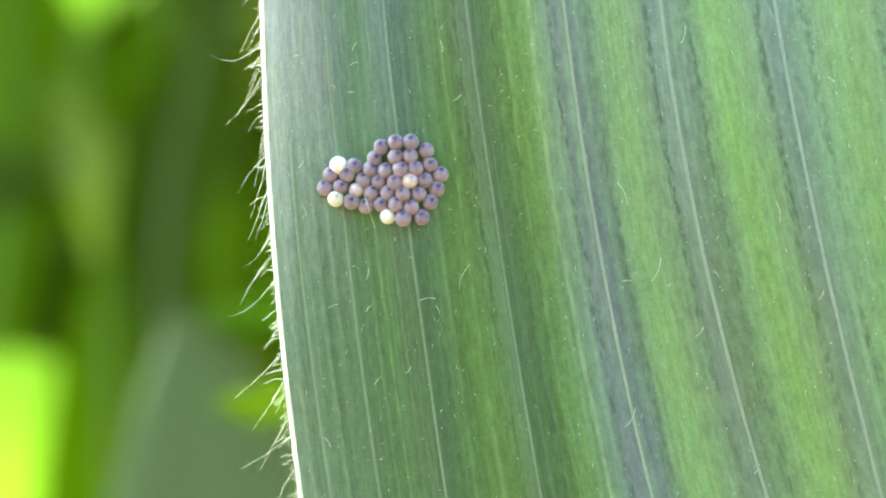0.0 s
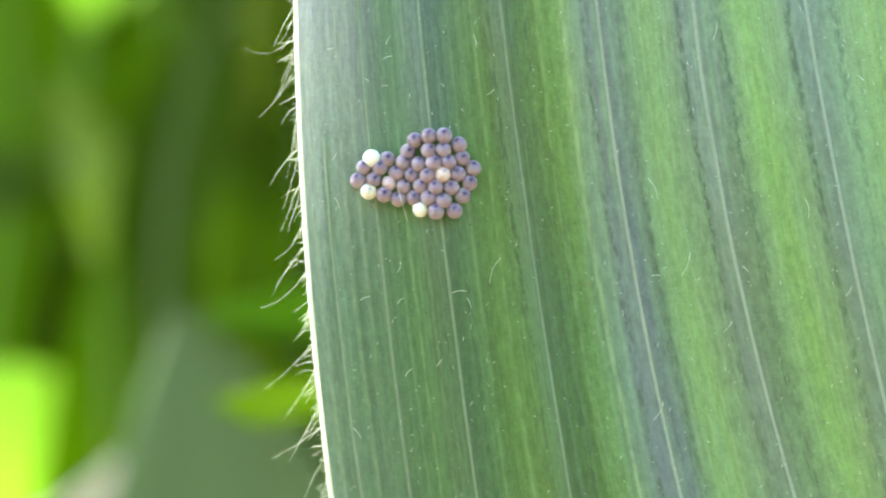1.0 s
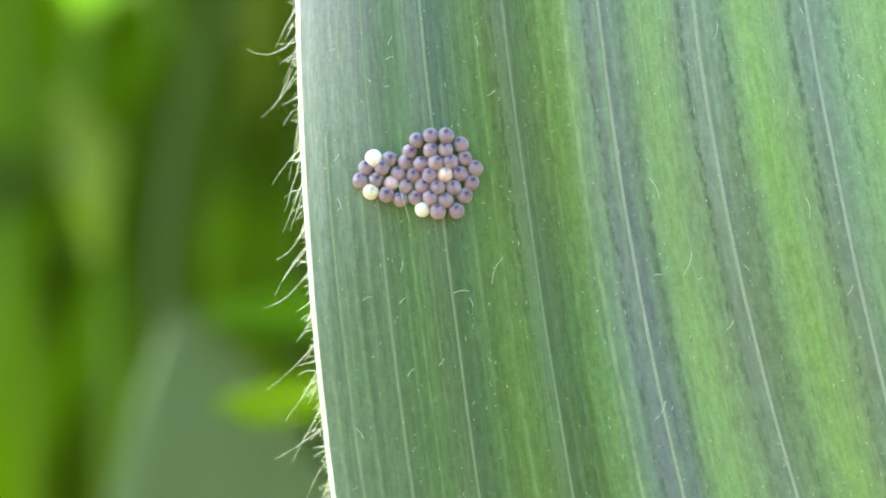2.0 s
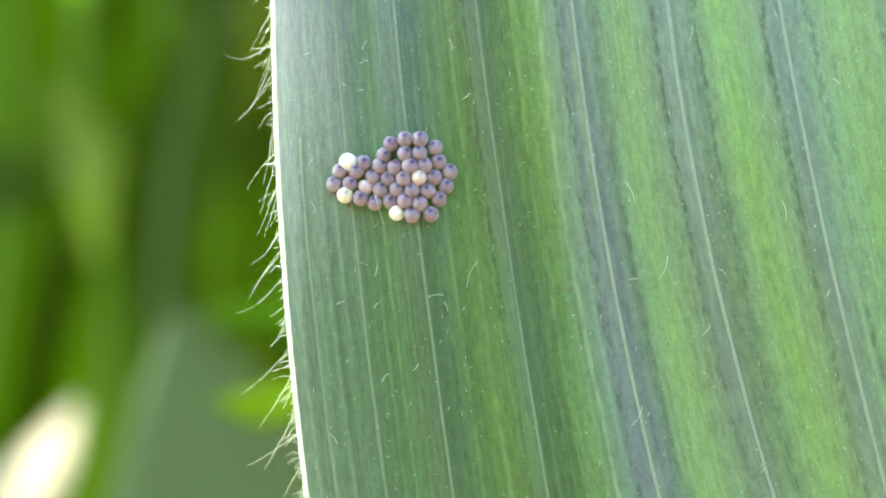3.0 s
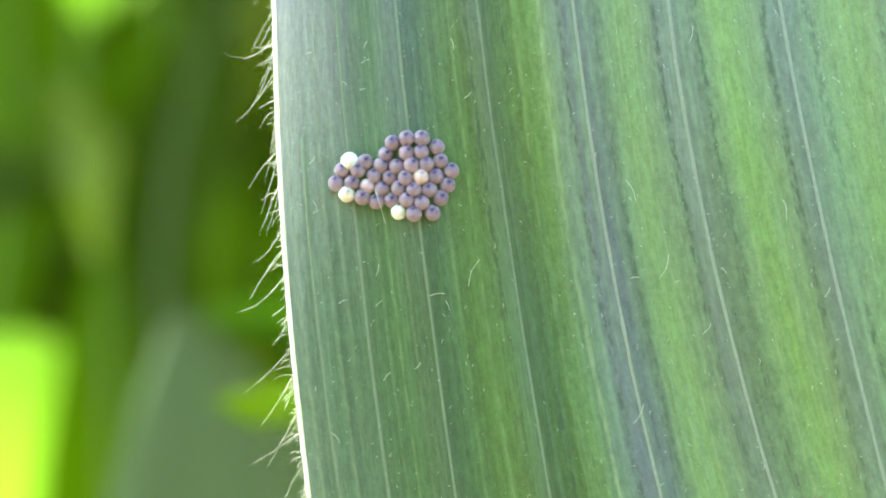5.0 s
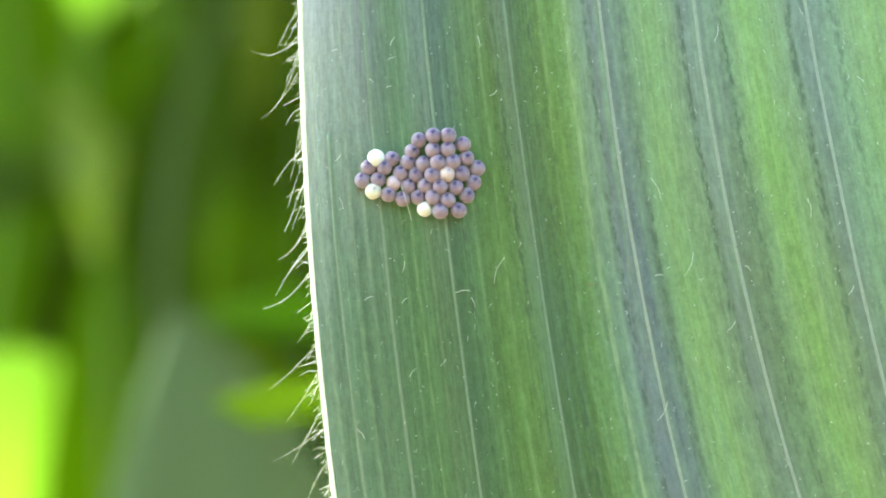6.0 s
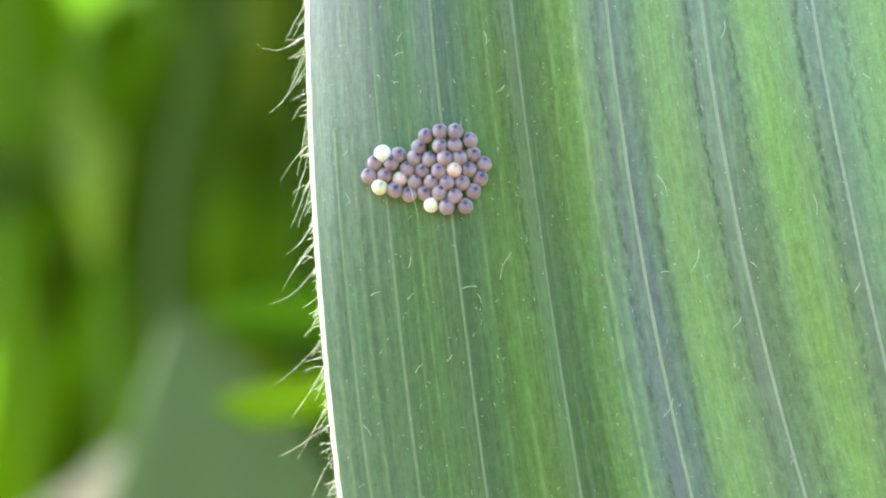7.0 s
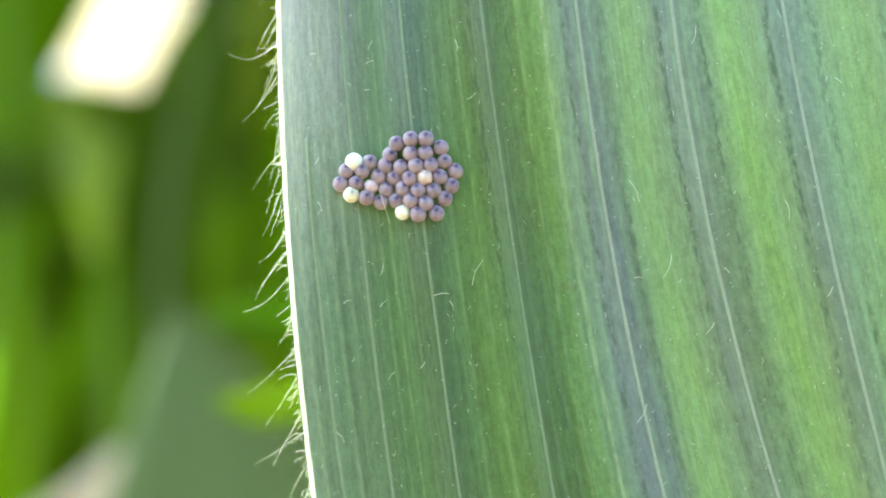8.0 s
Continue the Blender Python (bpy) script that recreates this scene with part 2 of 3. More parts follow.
LEAF_VIVID = mat_maize("maize_leaf_vivid", (0.05, 0.10, 0.007), (0.08, 0.14, 0.010), (0.26, 0.38, 0.013), 0.42, 0.55)
LEAF_DEEP = mat_maize("maize_leaf_deep", (0.032, 0.068, 0.003), (0.05, 0.095, 0.005), (0.15, 0.28, 0.006), 0.4, 0.6)
LEAF_DRY = mat_maize("maize_leaf_dry", (0.62, 0.57, 0.43), (0.76, 0.71, 0.58), (0.90, 0.85, 0.70), 0.6, 0.6)
LEAF_OLIVE = mat_maize("maize_leaf_olive", (0.10, 0.13, 0.014), (0.15, 0.19, 0.022), (0.45, 0.56, 0.03), 0.48, 0.6)
STALK = mat_maize("maize_stalk", (0.07, 0.11, 0.03), (0.13, 0.18, 0.05), (0.2, 0.3, 0.05), 0.1)
SOIL = mat_soil()


# ---- building helpers ----
def part(name, bm, material, parent=None, label="", smooth=True):
    me = bpy.data.meshes.new(name)
    bm.to_mesh(me)
    bm.free()
    me.materials.append(material)
    if smooth:
        me.polygons.foreach_set("use_smooth", [True] * len(me.polygons))
    ob = new(name, me)
    if parent:
        ob.parent = parent
    return tagged(ob, label)


def tube(bm, pts, r0, r1, sides=6):
    """A tapered rod along points, closed at both ends."""
    pts = [Vector(p) for p in pts]
    rings = []
    for i, p in enumerate(pts):
        d = (pts[min(i + 1, len(pts) - 1)] - pts[max(i - 1, 0)]).normalized()
        a = d.cross(Vector((0.31, 0.87, 0.13))).normalized()
        b = d.cross(a)
        r = r0 + (r1 - r0) * i / (len(pts) - 1)
        rings.append([bm.verts.new(p + (a * math.cos(2 * math.pi * j / sides) + b * math.sin(2 * math.pi * j / sides)) * r) for j in range(sides)])
    for a, b in zip(rings, rings[1:]):
        for j in range(sides):
            bm.faces.new((a[j], a[(j + 1) % sides], b[(j + 1) % sides], b[j]))
    bm.faces.new(rings[0][::-1])
    bm.faces.new(rings[-1])


def bezier(points, n):
    """Points along a smooth curve through all the given ones."""
    pts = [Vector(p) for p in points]
    out = []
    for i in range(n + 1):
        s = i / n * (len(pts) - 1)
        k = min(int(s), len(pts) - 2)
        f = s - k
        p0, p1, p2, p3 = pts[max(k - 1, 0)], pts[k], pts[k + 1], pts[min(k + 2, len(pts) - 1)]
        out.append(0.5 * (2 * p1 + (p2 - p0) * f + (2 * p0 - 5 * p1 + 4 * p2 - p3) * f * f + (3 * p1 - p0 - 3 * p2 + p3) * f ** 3))
    return out


# ---- the leaf with the eggs ----
U = 3.635e-5                     # one unit of the camera's view at the leaf, in metres
REST = VIEW @ Matrix.Translation((0, 0.0783, 0))
# margin, then the large veins: place at the upper line, drift and bow down to the lower line (882 units)
LINES = ((546, 11, 48), (585, 20, 55), (654, 66, 25), (760, 84, 19), (903, 98, 29), (1072, 98, 55), (1241, 110, 76),
         (1437, 150, 40), (1640, 165, 40), (1850, 175, 40))
VEIN_AT = (0.0, 0.4, 1.0, 2.0, 3.0, 4.0, 5.0, 6.0, 7.0, 8.0)


def across(q, y):
    """x of the line number q (0 margin, 8 midrib) at the height y, both in view units."""
    k = 0
    while k < len(VEIN_AT) - 2 and q > VEIN_AT[k + 1]:
        k += 1
    f = (q - VEIN_AT[k]) / (VEIN_AT[k + 1] - VEIN_AT[k])
    a, b, c = (LINES[k][i] * (1 - f) + LINES[k + 1][i] * f for i in range(3))
    s = y / 882
    if s < 0:
        return a + b * s
    if s > 1:
        return a + b + c + (b + 2 * c) * (s - 1)
    return a + b * s + c * s * s


def relief(q, y):
    """Depth of the upper face: rolled-back margin, shallow corrugation, a hollow beside the third vein, long bow."""
    roll = 0.0011 * max(0.0, 1 - q / 0.9) ** 2.2
    wave = 0.00016 * math.cos(2 * math.pi * (q - 0.5)) * min(1.0, q / 2)
    s = (y - 441) * U
    n = noise.noise((q * 0.5, y * 0.0016, 0.3)) * 0.0008 + noise.noise((q * 3.1, y * 0.011, 4.7)) * 0.00006
    fold = 0.0014 * math.exp(-((q - 3.3) / 0.75) ** 2 - ((y - 430) / 330) ** 2)
    return roll + wave + n + fold + 2.2 * min(s * s, 0.0025)


def on_leaf(x, y, lift=0.0):
    """The place on the blade's face that the camera sees at the view point (x, y)."""
    lo, hi = 0.0, 8.0
    for _ in range(30):
        mid = (lo + hi) / 2
        if across(mid, y) < x:
            lo = mid
        else:
            hi = mid
    d = relief(lo, y) - lift
    w = U * (1 + d / 0.0783)
    return Vector(((x - 784) * w, d, (441 - y) * w))


def leaf_point(q, y):
    """Both halves: q from 0 at the near margin over 8 at the midrib to 16."""
    if q <= 8:
        x, d = across(q, y), relief(q, y)
    else:
        x, d = 2 * across(8, y) - across(16 - q, y), relief(16 - q, y)
    if y > 1300:
        mid = across(8, y)
        x = mid + (x - mid) * (1 - 0.72 * min(1, (y - 1300) / 3700) ** 0.8)
    w = U * (1 + d / 0.0783)
    return Vector(((x - 784) * w, d, (441 - y) * w))


ROWS_Y = [-6600, -6000, -5200, -4400, -3600, -2800, -2100, -1500, -1000, -650, -400, -250] + list(range(-150, 1060, 30)) + [1150, 1300, 1600, 2000, 2600, 3300, 4100, 5000]
COLS = [i / 24 for i in range(0, 168)] + [7 + i / 6 for i in range(0, 7)] + [8 + i / 2 for i in range(1, 17)]


def build_blade(parent):
    bm = bmesh.new()
    uvl = bm.loops.layers.uv.new("UVMap")
    front, back, tex = [], [], {}
    for y in ROWS_Y:
        rf, rb = [], []
        for q in COLS:
            p = leaf_point(q, y)
            thick = 0.00022 + 0.0012 * max(0.0, 1 - abs(q - 8) / 0.7)
            a, b = bm.verts.new(p), bm.verts.new(p + Vector((0, thick, 0)))
            tex[a] = tex[b] = (q, -y * U * 100)
            rf.append(a)
            rb.append(b)
        front.append(rf)
        back.append(rb)
    n, m = len(ROWS_Y), len(COLS)
    for i in range(n - 1):
        for j in range(m - 1):
            bm.faces.new((front[i][j], front[i + 1][j], front[i + 1][j + 1], front[i][j + 1]))
            bm.faces.new((back[i][j], back[i][j + 1], back[i + 1][j + 1], back[i + 1][j]))
        bm.faces.new((front[i][0], back[i][0], back[i + 1][0], front[i + 1][0]))
        bm.faces.new((front[i][-1], front[i + 1][-1], back[i + 1][-1], back[i][-1]))
    for j in range(m - 1):
        bm.faces.new((front[0][j], front[0][j + 1], back[0][j + 1], back[0][j]))
        bm.faces.new((front[-1][j], back[-1][j], back[-1][j + 1], front[-1][j + 1]))
    for f in bm.faces:
        for lo in f.loops:
            lo[uvl].uv = tex[lo.vert]
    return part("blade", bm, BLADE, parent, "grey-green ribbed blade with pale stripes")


def build_vein(q, width, parent):
    """A low rounded ridge along one vein."""
    bm = bmesh.new()
    rings = []
    for y in range(230 if q < 0.9 else -300, 1200, 12):
        wob = noise.noise((q * 7, y * 0.004, 2)) * 1.2
        c = leaf_point(q, y) + Vector((wob * U, 0, 0))
        w = width * (1 + 0.25 * noise.noise((q, y * 0.02, 5))) * U
        rings.append([bm.verts.new(c + Vector((w * dx, -w * h + 0.000014, 0))) for dx, h in ((-1, -0.2), (-0.6, 0.18), (0, 0.3), (0.6, 0.18), (1, -0.2))])
    for a, b in zip(rings, rings[1:]):
        for j in range(4):
            bm.faces.new((a[j], b[j], b[j + 1], a[j + 1]))
        bm.faces.new((a[0], a[4], b[4], b[0]))
    bm.faces.new(rings[0])
    bm.faces.new(rings[-1][::-1])
    return part("vein", bm, VEIN if q > 3.5 else VEIN_FINE, parent)


def build_margin(parent):
    bm = bmesh.new()
    pts = []
    for y in range(-320, 1220, 10):
        p = leaf_point(0, y)
        pts.append(p + Vector((-1.5 * U + 1.2 * U * noise.noise((y * 0.03, 0, 0)), 0.0001, 0)))
    tube(bm, pts, 5.5 * U, 5.7 * U, 8)
    return part("leaf_margin", bm, MARGIN, parent, "glowing cream-white hairy margin")


# long hairs of the margin: root height, reach to the side, drop, sag
LONG_HAIRS = ((3, 40, 77, -4), (20, 24, 50, 0), (58, 92, 22, 18), (70, 27, 72, 4), (85, 45, 102, 6), (110, 70, 93, 11), (191, 22, 120, 0), (253, 58, 71, -6),
              (263, 33, 103, 2), (306, 38, 100, 4), (321, 27, 85, 4), (391, 52, 61, 10), (425, 60, 92, -6), (430, 50, 65, -2), (470, 86, 69, 15), (515, 4, 58, 0),
              (600, 90, 85, 6), (645, 62, 98, 5), (655, 22, 58, 8), (715, 54, 97, -2), (750, 94, 60, 3), (808, 42, 76, -8), (840, 20, 44, 6), (900, 40, 80, -6))


def build_hairs(parent):
    rnd = random.Random(4)
    for y, side, drop, sag in LONG_HAIRS:
        bm = bmesh.new()
        a = leaf_point(0, y) + Vector((-4 * U, 0.00012, 0))
        deep = rnd.uniform(-0.0005, 0.0005)
        pts = []
        for i in range(13):
            f = i / 12
            wig = 3.0 * noise.noise((f * 4.6, y * 0.37, 1.0))
            pts.append(a + Vector(((-side * f + wig) * U, deep * f * f, (-drop * f - sag * 4 * f * (1 - f) + wig) * U)))
        tube(bm, pts, 0.38 * U, 0.14 * U, 5)
        part("margin_hair", bm, HAIR, parent)
    bm = bmesh.new()
    y = -300.0
    while y < 1190:
        y += rnd.uniform(3, 8)
        a = leaf_point(0, y) + Vector((-5 * U, 0.0001 + rnd.uniform(-0.0001, 0.0002), 0))
        ln = rnd.choice((7, 9, 11, 14, 18, 26, 36))
        ang = rnd.gauss(-45, 36)
        d = Vector((-math.cos(radians(ang)), rnd.uniform(-0.3, 0.3), math.sin(radians(ang)))) * ln * U
        bend = Vector((0, 0, -rnd.uniform(-0.12, 0.3) * ln * U))
        tube(bm, bezier((a, a + d * 0.5 - bend * 0.4, a + d + bend), 4), 0.36 * U, 0.17 * U, 4)
    tagged(part("short_margin_hairs", bm, HAIR, parent), kind="stuff")


# single hairs lying on the face: from, to
FACE_HAIRS = ((1163, 309, 1181, 347), (1238, 440, 1222, 482), (1192, 704, 1174, 738), (1522, 500, 1512, 517), (1312, 562, 1300, 578), (818, 511, 845, 508),
              (1283, 38, 1276, 68), (615, 264, 605, 277), (611, 342, 619, 362), (698, 99, 714, 93), (885, 495, 905, 448), (642, 752, 656, 770), (1170, 482, 1186, 481),
              (1440, 345, 1446, 380), (1330, 464, 1340, 474), (600, 82, 610, 80), (665, 132, 673, 138), (696, 147, 706, 145), (1528, 130, 1540, 140), (800, 628, 790, 640), (735, 660, 748, 645),
              (857, 57, 861, 78), (892, 152, 878, 163), (845, 520, 852, 537), (703, 73, 711, 58), (727, 455, 722, 475), (656, 524, 673, 517), (722, 530, 733, 519))


def build_face_hairs(parent):
    rnd = random.Random(7)
    for x0, y0, x1, y1 in FACE_HAIRS:
        bm = bmesh.new()
        mx, my = (x0 + x1) / 2 + (y1 - y0) * 0.1, (y0 + y1) / 2 - (x1 - x0) * 0.1
        tube(bm, bezier((on_leaf(x0, y0, -1e-5), on_leaf(mx, my, 0.00013), on_leaf(x1, y1, 0.0001)), 6), 0.58 * U, 0.34 * U, 5)
        part("face_hair", bm, HAIR, parent)
    bm = bmesh.new()
    tube(bm, bezier((on_leaf(721, 318, 0.0005), on_leaf(730, 347, 0.0011), on_leaf(740, 383, 0.0004)), 8), 0.6 * U, 0.35 * U, 5)
    part("face_hair", bm, HAIR, parent, "pale hair lying across the eggs")
    bm = bmesh.new()
    for _ in range(380):
        x, y = rnd.uniform(575, 1760), rnd.uniform(-40, 960)
        ln, ang = rnd.uniform(3, 10), rnd.uniform(0, math.pi)
        dx, dy, bow = ln * math.cos(ang) * 0.6, ln * math.sin(ang), rnd.uniform(-0.35, 0.35)
        tube(bm, (on_leaf(x, y, -1e-5), on_leaf(x + dx * 0.5 + dy * bow, y + dy * 0.5 - dx * bow, 0.00005), on_leaf(x + dx, y + dy, 0.00003)), 0.4 * U, 0.22 * U, 4)
    tagged(part("short_face_hairs", bm, HAIR, parent), kind="stuff")
    bm = bmesh.new()
    for _ in range(760):
        x, y = rnd.uniform(575, 1760), rnd.uniform(-40, 960)
        bmesh.ops.create_icosphere(bm, subdivisions=1, radius=(0.45 + 0.9 * rnd.random() ** 3) * U, matrix=Matrix.Translation(on_leaf(x, y, 0.6 * U)))
    tagged(part("dust_specks", bm, DUST, parent), kind="stuff")
    bm = bmesh.new()
    for _ in range(46):
        x, y = rnd.uniform(575, 1760), rnd.uniform(-40, 960)
        bmesh.ops.create_icosphere(bm, subdivisions=1, radius=rnd.uniform(0.5, 1.3) * U, matrix=Matrix.Translation(on_leaf(x, y, 0.2 * U)))
    tagged(part("dark_specks", bm, DARK, parent), kind="stuff")
    for at_x, at_y, wide, n in ((1060, 498, 9, 7), (648, 329, 6, 9), (806, 371, 9, 6), (1500, 868, 12, 6)):
        bm = bmesh.new()
        for _ in range(n):
            x, y = at_x + rnd.uniform(-wide, wide), at_y + rnd.uniform(-2.5, 2.5)
            bmesh.ops.create_icosphere(bm, subdivisions=1, radius=rnd.uniform(0.8, 1.7) * U, matrix=Matrix.Translation(on_leaf(x, y, 0.2 * U)) @ Matrix.Diagonal((1.6, 0.5, 0.8, 1)))
        part("brown_crumbs", bm, BROWN, parent, "brown crumbs stuck to the blade")


def build_leaf():
    leaf = new("maize_leaf")
    tagged(leaf, "broad grey-green maize leaf with pale veins and hairy white margin", "leaf")
    build_blade(leaf)
    build_margin(leaf)
    for q, w in ((0.4, 4.2), (1, 4.0), (2, 3.4), (3, 3.5), (4, 4.1), (5, 4.3), (6, 4.3), (7, 4.3)):
        build_vein(q, w, leaf)
    build_hairs(leaf)
    build_face_hairs(leaf)
    return leaf


# ---- the eggs: centre across and down in thirds of a view unit from (620, 200), and kind ----
EGGS = "172,218w 255,222 132,265 215,265 100,335 183,330 156,393y 264,350p 238,408 302,297 340,240 385,305 343,365 313,433 400,122 476,98 556,98 364,182 475,175 553,172 634,145 422,248 502,240 579,237 652,218 470,308 550,303c 627,300 708,272 433,363 513,370 594,372 688,347 396,425 474,425 553,440 653,415 430,488v 513,498 610,495"
KINDS = {"w": (WHITE, 1.1, "plain white egg"), "v": (WHITE, 1.0, "plain white egg"), "y": (YELLOW, 1.04, "pale yellow egg"), "p": (PINK, 0.98, "pale pink egg"), "c": (CREAM, 1.0, "cream egg with a small dark spot"), "": (LILAC, 1.0, "")}


def egg_mesh(material, seed):
    bm = bmesh.new()
    bmesh.ops.create_uvsphere(bm, u_segments=24, v_segments=16, radius=0.000522)
    for vert in bm.verts:
        p = vert.co
        k = 1 + 0.02 * noise.noise(p * 2500 + Vector((seed * 3.1, 0, 0)))
        p *= k
        if p.y > 0.0003:
            p.y = 0.0003 + (p.y - 0.0003) * 0.4
    me = bpy.data.meshes.new("egg")
    bm.to_mesh(me)
    bm.free()
    me.materials.append(material)
    me.polygons.foreach_set("use_smooth", [True] * len(me.polygons))
    return me


def build_eggs():
    cluster = new("egg_cluster")
    tagged(cluster, "cluster of round lilac insect eggs glued to the maize leaf", "insect eggs")
    rnd = random.Random(11)
    meshes = {k: [egg_mesh(v[0], i) for i in range(3 if k == "" else 1)] for k, v in KINDS.items()}
    for item in EGGS.split():
        kind = item[-1] if item[-1].isalpha() else ""
        ex, ey = (float(s) for s in item.rstrip("wypcv").split(","))
        egg = new("egg", rnd.choice(meshes[kind]))
        egg.parent = cluster
        s = KINDS[kind][1] * rnd.uniform(0.955, 1.01)
        x, y = 620 + ex / 3, 200 + ey / 3
        egg.matrix_basis = Matrix.Translation(on_leaf(x, y, 0.00032 * s)) @ Euler((rnd.uniform(-0.22, 0.22), rnd.uniform(-0.5, 0.5), rnd.uniform(-0.25, 0.25))).to_matrix().to_4x4() @ Matrix.Scale(s, 4)
        tagged(egg, KINDS[kind][2])
    return cluster


# ---- the crop behind ----
def seen_at(x, y, depth):
    """World place from the camera view's sideways and downward units at a depth in metres."""
    return VIEW @ Vector(((x - 784) / 2154 * depth, depth, (441 - y) / 2154 * depth))


def strap(name, pts, width, facing, material, fold=0.25, n=26, tip=2.2, base=0.75):
    """A strap leaf along points: folded at the midrib, wavy at its margins, tapering to the tip at the end."""
    pts = bezier(pts, n)
    origin = pts[0].copy()
    bm = bmesh.new()
    uvl = bm.loops.layers.uv.new("UVMap")
    rows, tex = [], {}
    run = 0.0
    seed = (origin.x * 13.7 + origin.z * 5.1 + pts[-1].x * 7.7) % 10
    for i, p in enumerate(pts):
        d = (pts[min(i + 1, n)] - pts[max(i - 1, 0)]).normalized()
        side = d.cross(Vector(facing)).normalized()
        up = side.cross(d).normalized()
        f = i / n
        w = max(width * 0.5 * min(1, base + 2.5 * f) * (1 - f ** tip), 0.0008)
        run += (p - pts[i - 1]).length if i else 0
        row = []
        for j in range(-4, 5):
            a = j / 4
            wave = 0.10 * width * a * a * noise.noise((run * 9, a * 1.3 + seed, seed))
            c = p - origin + side * (w * a) + up * (abs(a) * w * fold + wave)
            t = 0.00025 + 0.0018 * max(0, 1 - abs(a) * 3) * (1 - 0.8 * f)
            v1, v2 = bm.verts.new(c), bm.verts.new(c - up * t)
            tex[v1] = tex[v2] = (a, run)
            row.append((v1, v2))
        rows.append(row)
    for r, q in zip(rows, rows[1:]):
        for j in range(8):
            bm.faces.new((r[j][0], r[j + 1][0], q[j + 1][0], q[j][0]))
            bm.faces.new((r[j][1], q[j][1], q[j + 1][1], r[j + 1][1]))
        bm.faces.new((r[0][0], q[0][0], q[0][1], r[0][1]))
        bm.faces.new((r[8][0], r[8][1], q[8][1], q[8][0]))
    for r, flip in ((rows[0], False), (rows[-1], True)):
        for j in range(8):
            q = (r[j][0], r[j][1], r[j + 1][1], r[j + 1][0])
            bm.faces.new(q[::-1] if flip else q)
    bmesh.ops.recalc_face_normals(bm, faces=bm.faces)
    for f in bm.faces:
        for lo in f.loops:
            lo[uvl].uv = tex[lo.vert]
    ob = part(name, bm, material)
    ob.matrix_basis = Matrix.Translation(origin)
    return ob


def build_stand(x, y, height, name, label):
    """A jointed maize stalk from the soil up."""
    ob = new(name)
    ob.matrix_basis = Matrix.Translation((x, y, -0.03))
    tagged(ob, label, "maize")
    bm = bmesh.new()
    tube(bm, [(0.004 * math.sin(i * 1.3), 0.003 * math.cos(i * 1.1), height * i / 14) for i in range(15)], 0.014, 0.008, 10)
    part("stalk", bm, STALK, ob)
    for i in range(1, 8):
        bm = bmesh.new()
        zc = height * i / 8
        r = 0.0155 - 0.006 * i / 8
        tube(bm, [(0, 0, zc - 0.006), (0, 0, zc), (0, 0, zc + 0.006)], r + 0.0012, r, 10)
        part("stalk_node", bm, STALK, ob)
    return ob


SX, SY = 0.101, 0.128             # foot of the stalk that bears the leaf with the eggs


